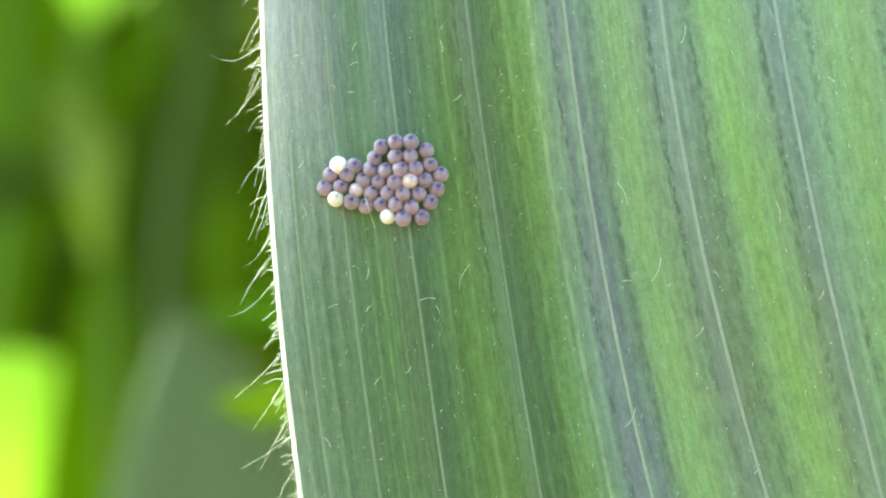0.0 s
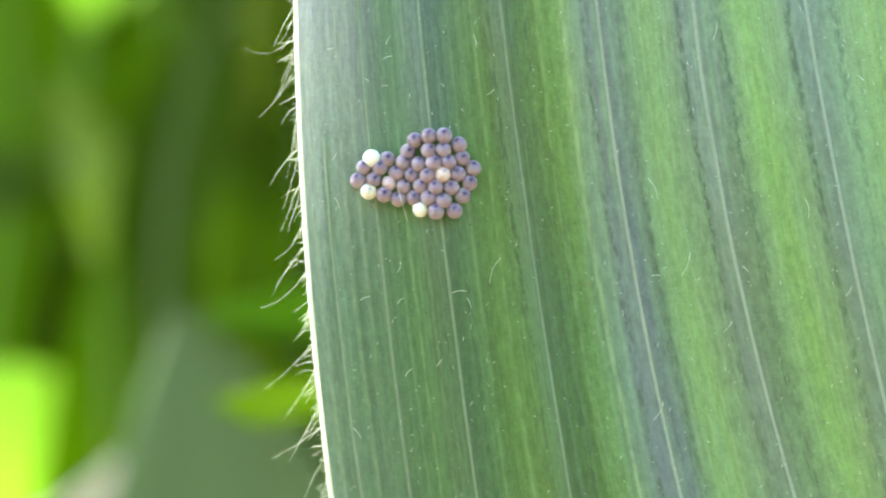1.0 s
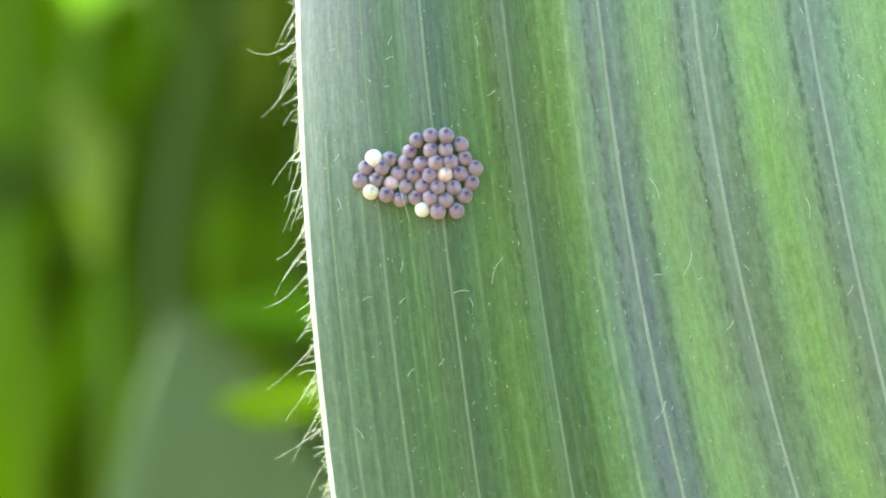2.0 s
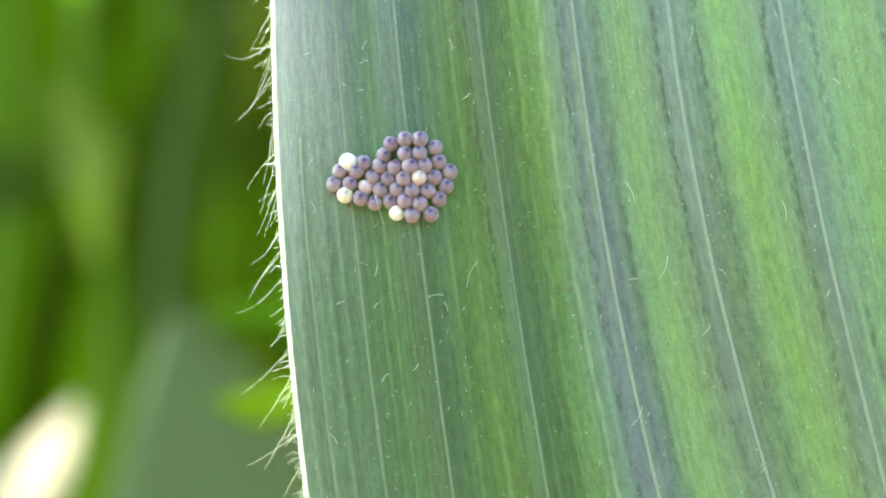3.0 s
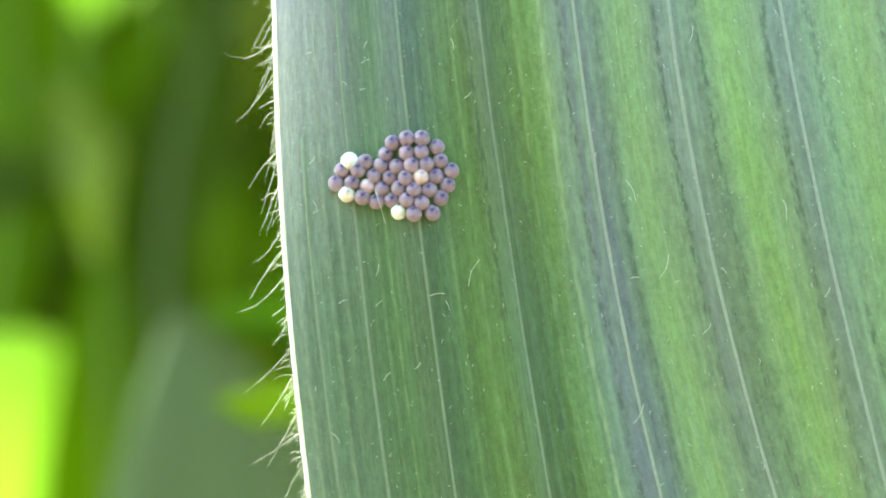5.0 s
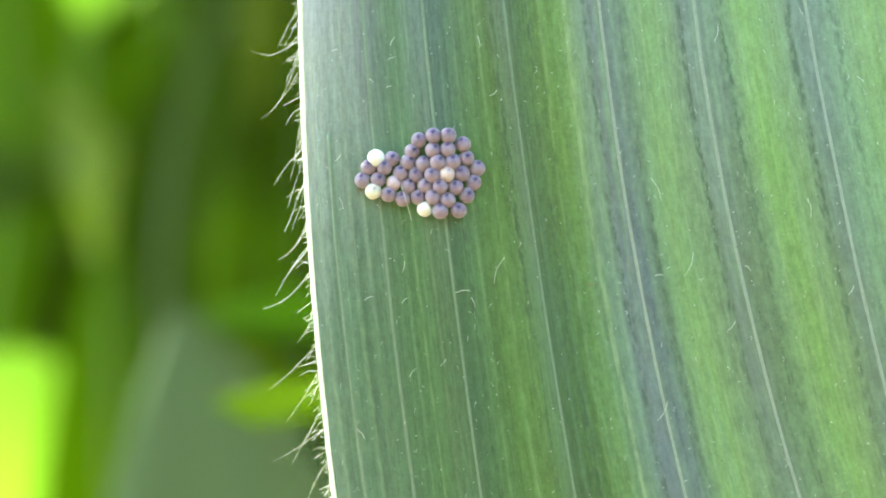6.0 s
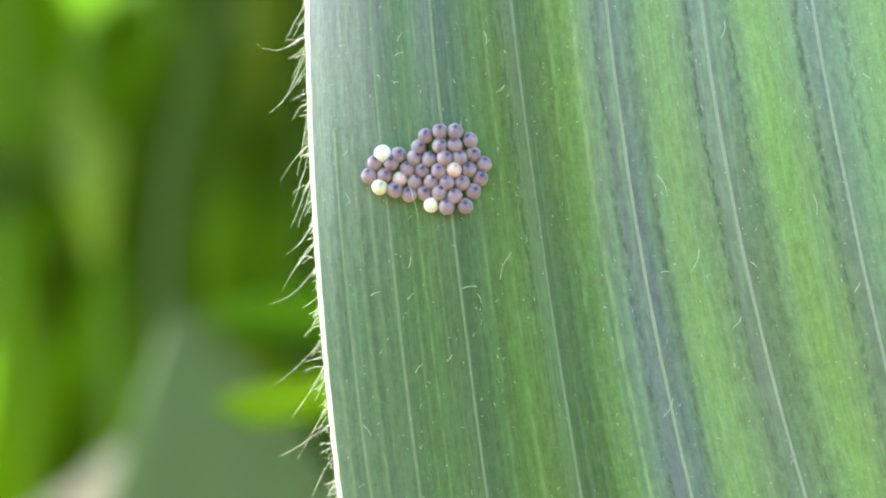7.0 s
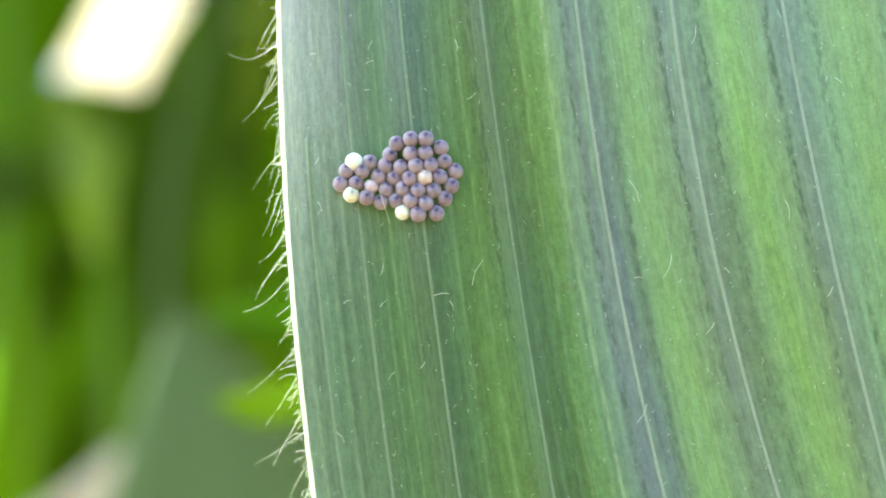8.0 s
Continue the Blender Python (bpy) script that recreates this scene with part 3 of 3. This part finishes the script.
def build_crop():
    """Plants of the next row. Leaves rise from or hang over from the plant's stalk."""
    D, Y, G = LEAF_DARK, LEAF_BRIGHT, LEAF_GREY
    made = {}
    axis = VIEW.to_3x3() @ Vector((0, 1, 0))

    def plant(foot, height, label, leaves):
        ob = build_stand(foot[0], foot[1], height, "maize_plant", label)
        for key, at, points, depth, width, material, facing, tip, fold in leaves:
            ds = depth if isinstance(depth, tuple) else (depth,) * len(points)
            pts = [Vector((foot[0], foot[1], at))] + [seen_at(px, py, d) for (px, py), d in zip(points, ds)]
            leaf = strap("leaf", pts, width / 2154 * ds[-1], VIEW.to_3x3() @ Vector(facing), material, fold, 30, tip)
            leaf.parent = ob
            leaf.matrix_basis = Matrix.Translation(-ob.matrix_basis.translation) @ leaf.matrix_basis
            made[key] = (leaf, axis)
        return ob

    low = [seen_at(px, 1900, d) for px, d in ((-60, 0.95), (90, 0.85), (385, 1.0), (600, 0.92), (430, 0.34))]
    plant(low[0], 1.35, "green maize plant with upright leaves", (
        ("b1", 1.24, ((-130, 1300), (-60, 800), (15, 300), (0, -200), (-60, -800)), 0.95, 210, D, (0.5, -1, -0.1), 2.2, 0.25),
        ("m6", 1.20, ((-10, 1400), (22, 1000), (30, 780), (34, 590)), (0.85, 0.72, 0.68, 0.68), 172, Y, (0.5, -1, 0.9), 30, 0.15),
        ("w3", 1.22, ((0, 1500), (40, 1100), (50, 800), (40, 430)), (0.8, 0.66, 0.61, 0.6), 240, LEAF_MID, (0.1, -1, 0.2), 4, 0.2)))
    plant(low[1], 1.35, "dark green maize plant with upright leaves", (
        ("b2", 1.22, ((330, 1400), (300, 850), (285, 470), (325, 190), (400, -20), (520, -400)), 0.85, 225, D, (-0.3, -1, 0), 3.2, 0.25),
        ("w4", 1.20, ((160, 1400), (185, 1000), (190, 750), (190, 440)), (0.75, 0.62, 0.58, 0.58), 250, D, (0.1, -1, 0.2), 5, 0.2)))
    plant(low[2], 1.35, "olive green maize plant with upright leaves", (
        ("b3", 1.22, ((330, 1400), (335, 900), (352, 560), (395, 270), (425, 60)), 1.0, 170, LEAF_MID, (0.7, -1, -0.4), 3.0, 0.25),))
    plant(low[3], 1.35, "dark green maize plant with upright leaves", (
        ("b4", 1.24, ((570, 1400), (550, 900), (535, 300), (560, -300), (600, -800)), 0.92, 170, D, (0.2, -1, 0), 2.6, 0.25),))
    plant(low[4], 1.30, "grey-green maize plant close behind the leaf", (
        ("m1", 1.22, ((470, 1400), (430, 1150), (385, 850), (322, 548)), 0.33, 770, G, (0, -1, 0.3), 2.4, 0.04),))
    left, right = seen_at(-330, 441, 1.05), seen_at(1250, 441, 0.75)
    plant(left, 2.6, "tall maize plant with drooping green leaves and dry cream ones", (
        ("m4", 1.80, ((-260, 60), (-90, 150), (60, 215), (172, 330), (178, 500)), (1.0, 1.0, 0.98, 0.97, 0.96), 185, LEAF_LIGHT, (0.3, -1, 0.3), 4, 0.2),
        ("w1", 2.45, ((60, -1000), (130, -650), (140, -100), (150, 320)), 1.27, 250, D, (0.2, -1, 0.2), 6, 0.2),
        ("w6", 2.45, ((-60, -1000), (200, -700), (285, -100), (260, 320)), 1.29, 250, D, (0.2, -1, 0.2), 6, 0.2),
        ("d3", 1.22, ((-230, 1030), (-70, 985), (55, 860), (133, 712)), (0.9, 0.7, 0.58, 0.55), 250, LEAF_DRY, (0.1, -1, 0.1), 2.4, 0.15),
        ("f1", 1.50, ((-150, 305), (60, 245), (400, 290), (800, 370)), 1.4, 230, D, (0, -1, 0.2), 5, 0.2),
        ("f2", 1.40, ((-150, 480), (60, 430), (400, 470), (800, 520)), 1.45, 170, D, (0, -1, 0.2), 5, 0.2),
        ("f3", 1.36, ((-150, 600), (60, 560), (400, 590), (800, 640)), 1.5, 170, D, (0, -1, 0.2), 5, 0.2)))
    plant(right, 2.2, "tall maize plant with spreading green leaves and dry cream ones", (
        ("m2", 1.62, ((1000, 520), (760, 535), (560, 548), (352, 560)), (0.55, 0.38, 0.28, 0.24), 250, LEAF_DEEP, (0, -1, -0.2), 2.6, 0.2),
        ("m3", 1.55, ((1000, 640), (760, 668), (560, 695), (380, 710)), (0.5, 0.30, 0.19, 0.155), 340, LEAF_VIVID, (0, -1, -0.1), 2.6, 0.2),
        ("w2", 2.10, ((900, -450), (600, -380), (445, -130), (435, 250)), 1.2, 300, LEAF_OLIVE, (0.2, -1, 0.3), 5, 0.2),
        ("w5", 2.15, ((800, -620), (420, -520), (205, -240), (172, 48)), (0.85, 0.93, 0.99, 0.99), 400, Y, (0.5, -1, -0.5), 5, 0.2),
        ("d1", 2.30, ((800, -800), (420, -640), (225, -150), (210, 400)), 1.45, 330, LEAF_DRY, (0.5, -1, 0.0), 6, 0.15),
        ("d2", 2.15, ((950, -520), (700, -450), (460, -150), (455, 200)), 1.5, 260, LEAF_DRY, (0.5, -1, 0.0), 6, 0.15),
        ("f4", 1.50, ((1000, 700), (760, 740), (500, 780), (180, 790)), 1.3, 190, D, (0, -1, 0.2), 5, 0.2),
        ("f5", 1.45, ((1000, 860), (760, 880), (500, 900), (180, 900)), 1.3, 190, D, (0, -1, 0.2), 5, 0.2),
        ("f6", 1.80, ((1000, 150), (760, 160), (560, 170), (250, 200)), 1.35, 170, D, (0, -1, 0.2), 5, 0.2)))
    return made


def build_field():
    """The rest of the stand round about, behind the camera and to its sides."""
    rnd = random.Random(21)
    first = build_stand(-0.9, -1.1, 2.1, "maize_plant", "tall green maize plant of the field")
    tagged(first, group="maize plants of the field")
    for i in range(9):
        h = 0.55 + 0.16 * i
        a = math.pi * i + 0.4 * math.sin(i * 2.1)
        out = Vector((math.cos(a), math.sin(a), 0))
        ln = 0.62 - 0.03 * abs(i - 4)
        pts = [Vector((0, 0, h)), out * 0.10 * 1.2 + Vector((0, 0, h + 0.22)), out * ln * 0.55 + Vector((0, 0, h + 0.36)), out * ln * 0.85 + Vector((0, 0, h + 0.24)), out * ln + Vector((0, 0, h - 0.02))]
        leaf = strap("leaf", pts, 0.085, (0.02, 0.01, 1), LEAF_DARK if i < 6 else LEAF_BRIGHT, 0.25, 16)
        leaf.parent = first
    for x, y in ((0.1, -1.3), (1.0, -1.0), (1.5, 0.1), (-1.6, -0.4), (1.4, 1.3), (-0.4, -2.2), (0.7, -2.1), (1.9, -1.9), (-1.7, -2.0)):
        copy_thing(first, pose(x + rnd.uniform(-0.1, 0.1), y + rnd.uniform(-0.1, 0.1), -0.03, 0, 0, rnd.uniform(0, 360)))


VIEW_GAPS = (((95, -80), (390, -80), (235, 190), (125, 190)), ((385, -80), (545, -80), (525, 90), (400, 90)))


def in_view_gap(p):
    """Whether a place lies before one of the gaps kept clear of crop in the camera's view."""
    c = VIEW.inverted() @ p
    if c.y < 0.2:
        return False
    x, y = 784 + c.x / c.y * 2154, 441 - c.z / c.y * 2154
    for poly in VIEW_GAPS:
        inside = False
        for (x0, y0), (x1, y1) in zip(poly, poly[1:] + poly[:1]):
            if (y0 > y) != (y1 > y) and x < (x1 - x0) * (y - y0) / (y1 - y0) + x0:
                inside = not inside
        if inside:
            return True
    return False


def crop_row(y, x0, x1, step, height, seed, name, label):
    """A row of the standing crop too dense to count: stalks and leaves in one mesh."""
    rnd = random.Random(seed)
    verts, faces, uvs = [], [], []

    def ribbon(pts, width, side0):
        base = len(verts)
        n = len(pts) - 1
        for i, p in enumerate(pts):
            f = i / n
            w = width * 0.5 * (1 - f ** 2.4) + 0.001
            d = (pts[min(i + 1, n)] - pts[max(i - 1, 0)]).normalized()
            side = d.cross(side0).normalized()
            up = side.cross(d)
            for a in (-1, 0, 1):
                verts.append(p + side * w * a + up * abs(a) * w * 0.3)
                uvs.append((a, f * 0.8))
            for a in (1, 0, -1):
                verts.append(p + side * w * a + up * (abs(a) * w * 0.3 - (0.0006 if a else 0.002)))
                uvs.append((a, f * 0.8))
        for i in range(n):
            for j in range(6):
                q, r = base + i * 6, base + i * 6 + 6
                faces.append((q + j, q + (j + 1) % 6, r + (j + 1) % 6, r + j))

    x = x0
    while x < x1:
        x += step * rnd.uniform(0.6, 1.4)
        foot = Vector((x, y + rnd.uniform(-0.12, 0.12), 0))
        h = height * rnd.uniform(0.9, 1.08)
        stalk = [foot + Vector((0.01 * math.sin(i), 0, h * i / 10)) for i in range(11)]
        if not any(in_view_gap(p) for p in stalk):
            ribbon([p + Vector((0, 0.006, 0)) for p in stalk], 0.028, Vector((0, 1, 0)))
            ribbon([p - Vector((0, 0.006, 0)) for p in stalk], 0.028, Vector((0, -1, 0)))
        for i in range(15):
            z = 0.3 + (h - 0.3) * i / 14
            a = math.pi * i + rnd.gauss(0.3, 0.6)
            out = Vector((math.cos(a), math.sin(a) * 0.7, 0))
            ln, rise = rnd.uniform(0.4, 0.7), rnd.uniform(0.1, 0.5)
            pts = bezier((foot + Vector((0, 0, z)), foot + out * ln * 0.3 + Vector((0, 0, z + rise * 0.7)), foot + out * ln * 0.7 + Vector((0, 0, z + rise)), foot + out * ln + Vector((0, 0, z + rise - rnd.uniform(0.05, 0.4)))), 9)
            wide = rnd.uniform(0.07, 0.1)
            off = Vector((wide * 0.5, 0, 0))
            # leave out leaves that would cover a gap in the camera's view
            if any(in_view_gap(p) or in_view_gap(p + off) or in_view_gap(p - off) for p in pts):
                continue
            ribbon(pts, wide, Vector((rnd.uniform(-0.6, 0.6), -1 if rnd.random() < 0.5 else 0.4, rnd.uniform(0.3, 1.2))))
    me = bpy.data.meshes.new(name)
    me.from_pydata([tuple(p) for p in verts], [], faces)
    layer = me.uv_layers.new(name="UVMap")
    for lo in me.loops:
        layer.data[lo.index].uv = uvs[lo.vertex_index]
    me.polygons.foreach_set("use_smooth", [True] * len(me.polygons))
    me.materials.append(LEAF_DARK)
    return tagged(new(name, me), label, "maize", kind="stuff")


def build_rows():
    crop_row(1.75, -2.2, 1.6, 0.055, 2.5, 3, "maize_row", "dense row of tall dark green maize")
    crop_row(2.5, -3.0, 2.4, 0.07, 2.7, 5, "maize_row", "dense row of tall dark green maize")
    crop_row(-3.0, -3.0, 3.0, 0.16, 2.3, 8, "maize_row", "dense row of tall dark green maize")


# seconds and sway in degrees about the line of sight, with the millimetres by which the leaf sinks where it does
WIND = {
    "w1": ((0, 0), (3.2, 0.3), (3.4, 2), (3.5, 9), (3.6, 3), (3.7, 9), (3.8, 1), (4.0, 0), (4.2, 2), (4.3, 14), (4.4, 9), (4.5, 1), (4.7, 2), (4.8, 9), (4.9, 2), (5.0, 0.5), (5.3, 0), (7.6, 0), (7.8, 9), (7.9, 16), (8.0, 19)),
    "w6": ((0, 0), (3.2, 0), (3.5, -2), (3.7, -2), (4.0, 0), (4.2, 2), (4.3, 12), (4.4, 8), (4.5, 1), (4.7, 2), (4.8, 9), (4.9, 2), (5.0, 0), (7.6, 0), (7.8, 12), (7.9, 22), (8.0, 27)),
    "w5": ((0, 0), (1.7, 0), (2.8, 3), (3.1, 3), (3.3, 1), (3.5, 0), (4.0, 0), (4.2, 1), (4.3, 4), (4.4, 2), (4.5, 0), (4.8, 2), (5.0, 0), (6.5, 0), (7.0, 0.3), (7.3, 1.5), (7.6, 2), (7.8, 5), (7.9, 8), (8.0, 10)),
    "w2": ((0, 0), (1.0, 0), (1.1, 14), (1.2, 18), (1.3, 13), (1.4, 0), (5.9, 0), (6.3, 3), (6.4, 5), (6.5, 18), (6.6, 15), (6.7, 0), (8.0, 0)),
    "w3": ((0, -11), (1.1, -11), (1.4, 0), (2.6, 0), (2.9, -5), (3.0, -5), (3.1, -3), (3.3, -8), (3.6, -11), (4.0, -11), (4.2, -7), (4.4, -11), (5.2, -11), (6.3, -11), (6.7, -10), (6.9, 0), (8.0, 0)),
    "d3": ((0, 7.8), (0.1, 7.8), (0.2, 3.7), (0.3, 0.31), (0.4, 0.46), (0.5, 2.5), (0.6, 7.8), (0.8, 7.8), (0.9, 5.6), (1.0, 3.1), (1.1, 7.4), (1.7, 7.8), (2.5, 7.8), (2.8, 1.6), (2.9, -1.2), (3.0, 0.15), (3.1, 7.4), (3.2, 7.8), (3.4, 3.7),
           (3.5, 0), (3.6, 0.93), (3.7, 7.4), (4.0, 7.8), (4.1, 0.93), (4.2, 3.1), (4.3, 1.6), (4.4, 7.8), (4.7, 6.2), (4.8, 0.31), (4.9, 0.62), (5.0, 5.3), (5.2, 7.8), (6.1, 7.8), (6.3, 2.8), (6.4, 7.8), (6.7, 6.2), (6.8, 1.6), (6.9, 1.6),
           (7.0, 2.8), (7.1, 6.8), (7.3, 7.8), (7.5, 5.6), (7.6, 3.7), (7.7, 5.6), (7.9, 5), (8.0, 2.8)),
    "m6": ((0, 0, 9), (0.5, 0, 3), (0.8, 0, 10), (1.0, 0, 16), (1.2, 0, 5), (1.3, -0.5, 40), (1.4, -1, 68), (1.7, -2, 70), (2.5, -5, 70), (2.8, -6, 40), (3.0, -6, 5), (3.2, -3, 5), (3.5, -2, 10), (3.8, 0, 31), (3.9, -0.5, 30), (4.0, -0.8, 14), (4.1, -1, 10),
           (4.3, -0.5, 12), (4.5, 0, 36), (4.6, 0, 50), (4.7, 0, 38), (4.8, 0, 21), (4.9, 0, 3), (5.0, 0, -2), (5.1, 0, -6), (5.2, 0, 2), (6.3, 0, 8), (6.4, 0, 0), (6.5, 0, -6), (6.7, 0, 2), (8.0, 0, 2)),
}


def build_ground():
    bm = bmesh.new()
    n = 60
    vs = [[None] * (n + 1) for _ in range(n + 1)]
    for i in range(n + 1):
        for j in range(n + 1):
            a, b = 2 * i / n - 1, 2 * j / n - 1
            x, y = (math.copysign(abs(c) ** 4 * 1500 + abs(c) * 4, c) for c in (a, b))
            z = 0.04 * noise.noise((x * 1.7, y * 1.7, 0)) if max(abs(x), abs(y)) < 30 else 0
            vs[i][j] = bm.verts.new((x, y, z))
    for i in range(n):
        for j in range(n):
            bm.faces.new((vs[i][j], vs[i + 1][j], vs[i + 1][j + 1], vs[i][j + 1]))
    g = part("ground", bm, SOIL)
    return tagged(g, "bare brown field soil under the maize", "ground", kind="structure")


build_ground()
LEAF = build_leaf()
EGG_CLUSTER = build_eggs()
build_stand(SX, SY, 1.47, "maize_stalk", "green maize stalk that bears the leaf with eggs")
CROP = build_crop()
build_field()
build_rows()

# seconds; millimetres to the side, ahead and up; degrees about the same axes
SWAY = (
    (0.0, -2.71, -0.63, -0.74, 1.56, -0.55, -1.42),
    (0.2, -2.56, -0.48, -0.60, 1.59, -0.49, -1.37),
    (0.4, -3.36, -0.32, -0.63, 1.62, -0.43, -1.33),
    (0.5, -2.56, -0.24, -0.64, 1.63, -0.40, -1.31),
    (0.7, -0.57, -0.17, -0.32, 1.63, -0.28, -1.10),
    (0.8, -0.50, -0.14, -0.31, 1.63, -0.22, -0.99),
    (0.9, -1.32, -0.11, -0.32, 1.63, -0.15, -0.88),
    (1.0, -0.68, -0.08, -0.29, 1.63, -0.09, -0.78),
    (1.1, -0.05, -0.01, -0.27, 1.64, -0.11, -0.75),
    (1.3, 0.08, 0.12, -0.23, 1.67, -0.14, -0.70),
    (1.5, -0.33, 0.26, -0.26, 1.70, -0.17, -0.65),
    (1.6, -0.78, 0.22, -0.28, 1.56, -0.17, -0.66),
    (1.7, -0.60, 0.18, -0.29, 1.43, -0.18, -0.67),
    (2.8, -0.51, -0.26, -0.39, -0.06, -0.23, -0.81),
    (2.9, -1.60, -0.30, -0.46, -0.20, -0.23, -0.82),
    (3.0, -2.18, -0.34, -0.53, -0.33, -0.24, -0.83),
    (3.2, -1.45, -0.63, -0.64, 0.80, -0.66, -1.12),
    (3.3, -1.71, -0.77, -0.99, 1.36, -0.87, -1.26),
    (3.5, -5.17, -1.06, -1.49, 2.50, -1.29, -1.56),
    (3.6, -5.95, -0.99, -1.42, 2.25, -1.15, -1.58),
    (3.7, -5.70, -0.93, -1.51, 2.01, -1.01, -1.60),
    (3.8, -4.11, -0.87, -1.33, 1.76, -0.88, -1.63),
    (3.9, -3.80, -0.80, -1.10, 1.50, -0.74, -1.65),
    (4.0, -4.40, -0.74, -0.91, 1.27, -0.60, -1.68),
    (4.2, -1.51, -0.36, -0.53, 1.42, -0.73, -1.66),
    (4.3, -4.45, -0.17, -0.95, 1.50, -0.80, -1.65),
    (4.4, -5.06, 0.02, -1.18, 1.58, -0.86, -1.65),
    (4.5, -3.69, 0.20, -0.93, 1.66, -0.92, -1.64),
    (4.7, -3.03, 0.03, -0.52, 0.89, -0.69, -1.17),
    (4.8, -2.41, -0.05, -0.51, 0.50, -0.56, -0.93),
    (5.0, -2.07, -0.22, -0.46, -0.27, -0.32, -0.46),
    (5.1, -1.65, -0.20, -0.42, -0.25, -0.30, -0.42),
    (5.2, -0.87, -0.18, -0.35, -0.24, -0.28, -0.38),
    (6.3, -0.40, 0.07, -0.18, -0.05, -0.10, 0.06),
    (6.4, -0.25, 0.09, -0.06, -0.03, -0.08, 0.10),
    (6.5, 0.30, 0.11, 0.10, -0.02, -0.06, 0.14),
    (6.7, 0.31, 0.08, 0.08, -0.04, -0.02, 0.13),
    (7.0, 0.00, 0.03, 0.00, -0.06, 0.03, 0.11),
    (7.5, -0.89, 0.28, -0.29, -0.17, -0.13, -0.52),
    (7.7, -1.26, 0.22, -0.42, -0.20, -0.22, -0.53),
    (8.0, -1.81, 0.13, -0.47, -0.24, -0.36, -0.54),
)


def motions():
    rows = [(t, REST @ pose(x / 1000, y / 1000, z / 1000, a, b, c)) for t, x, y, z, a, b, c in SWAY]
    walk(LEAF, rows)
    walk(EGG_CLUSTER, rows)
    for name, rows in WIND.items():
        ob, axis = CROP[name]
        rest = ob.matrix_basis.copy()
        sunk = [(t, a, down[0] / 1000 if down else 0.0) for t, a, *down in rows]
        walk(ob, [(t, Matrix.Translation(rest.translation - Vector((0, 0, down))) @ Matrix.Rotation(radians(a), 4, axis)) for t, a, down in sunk])


motions()
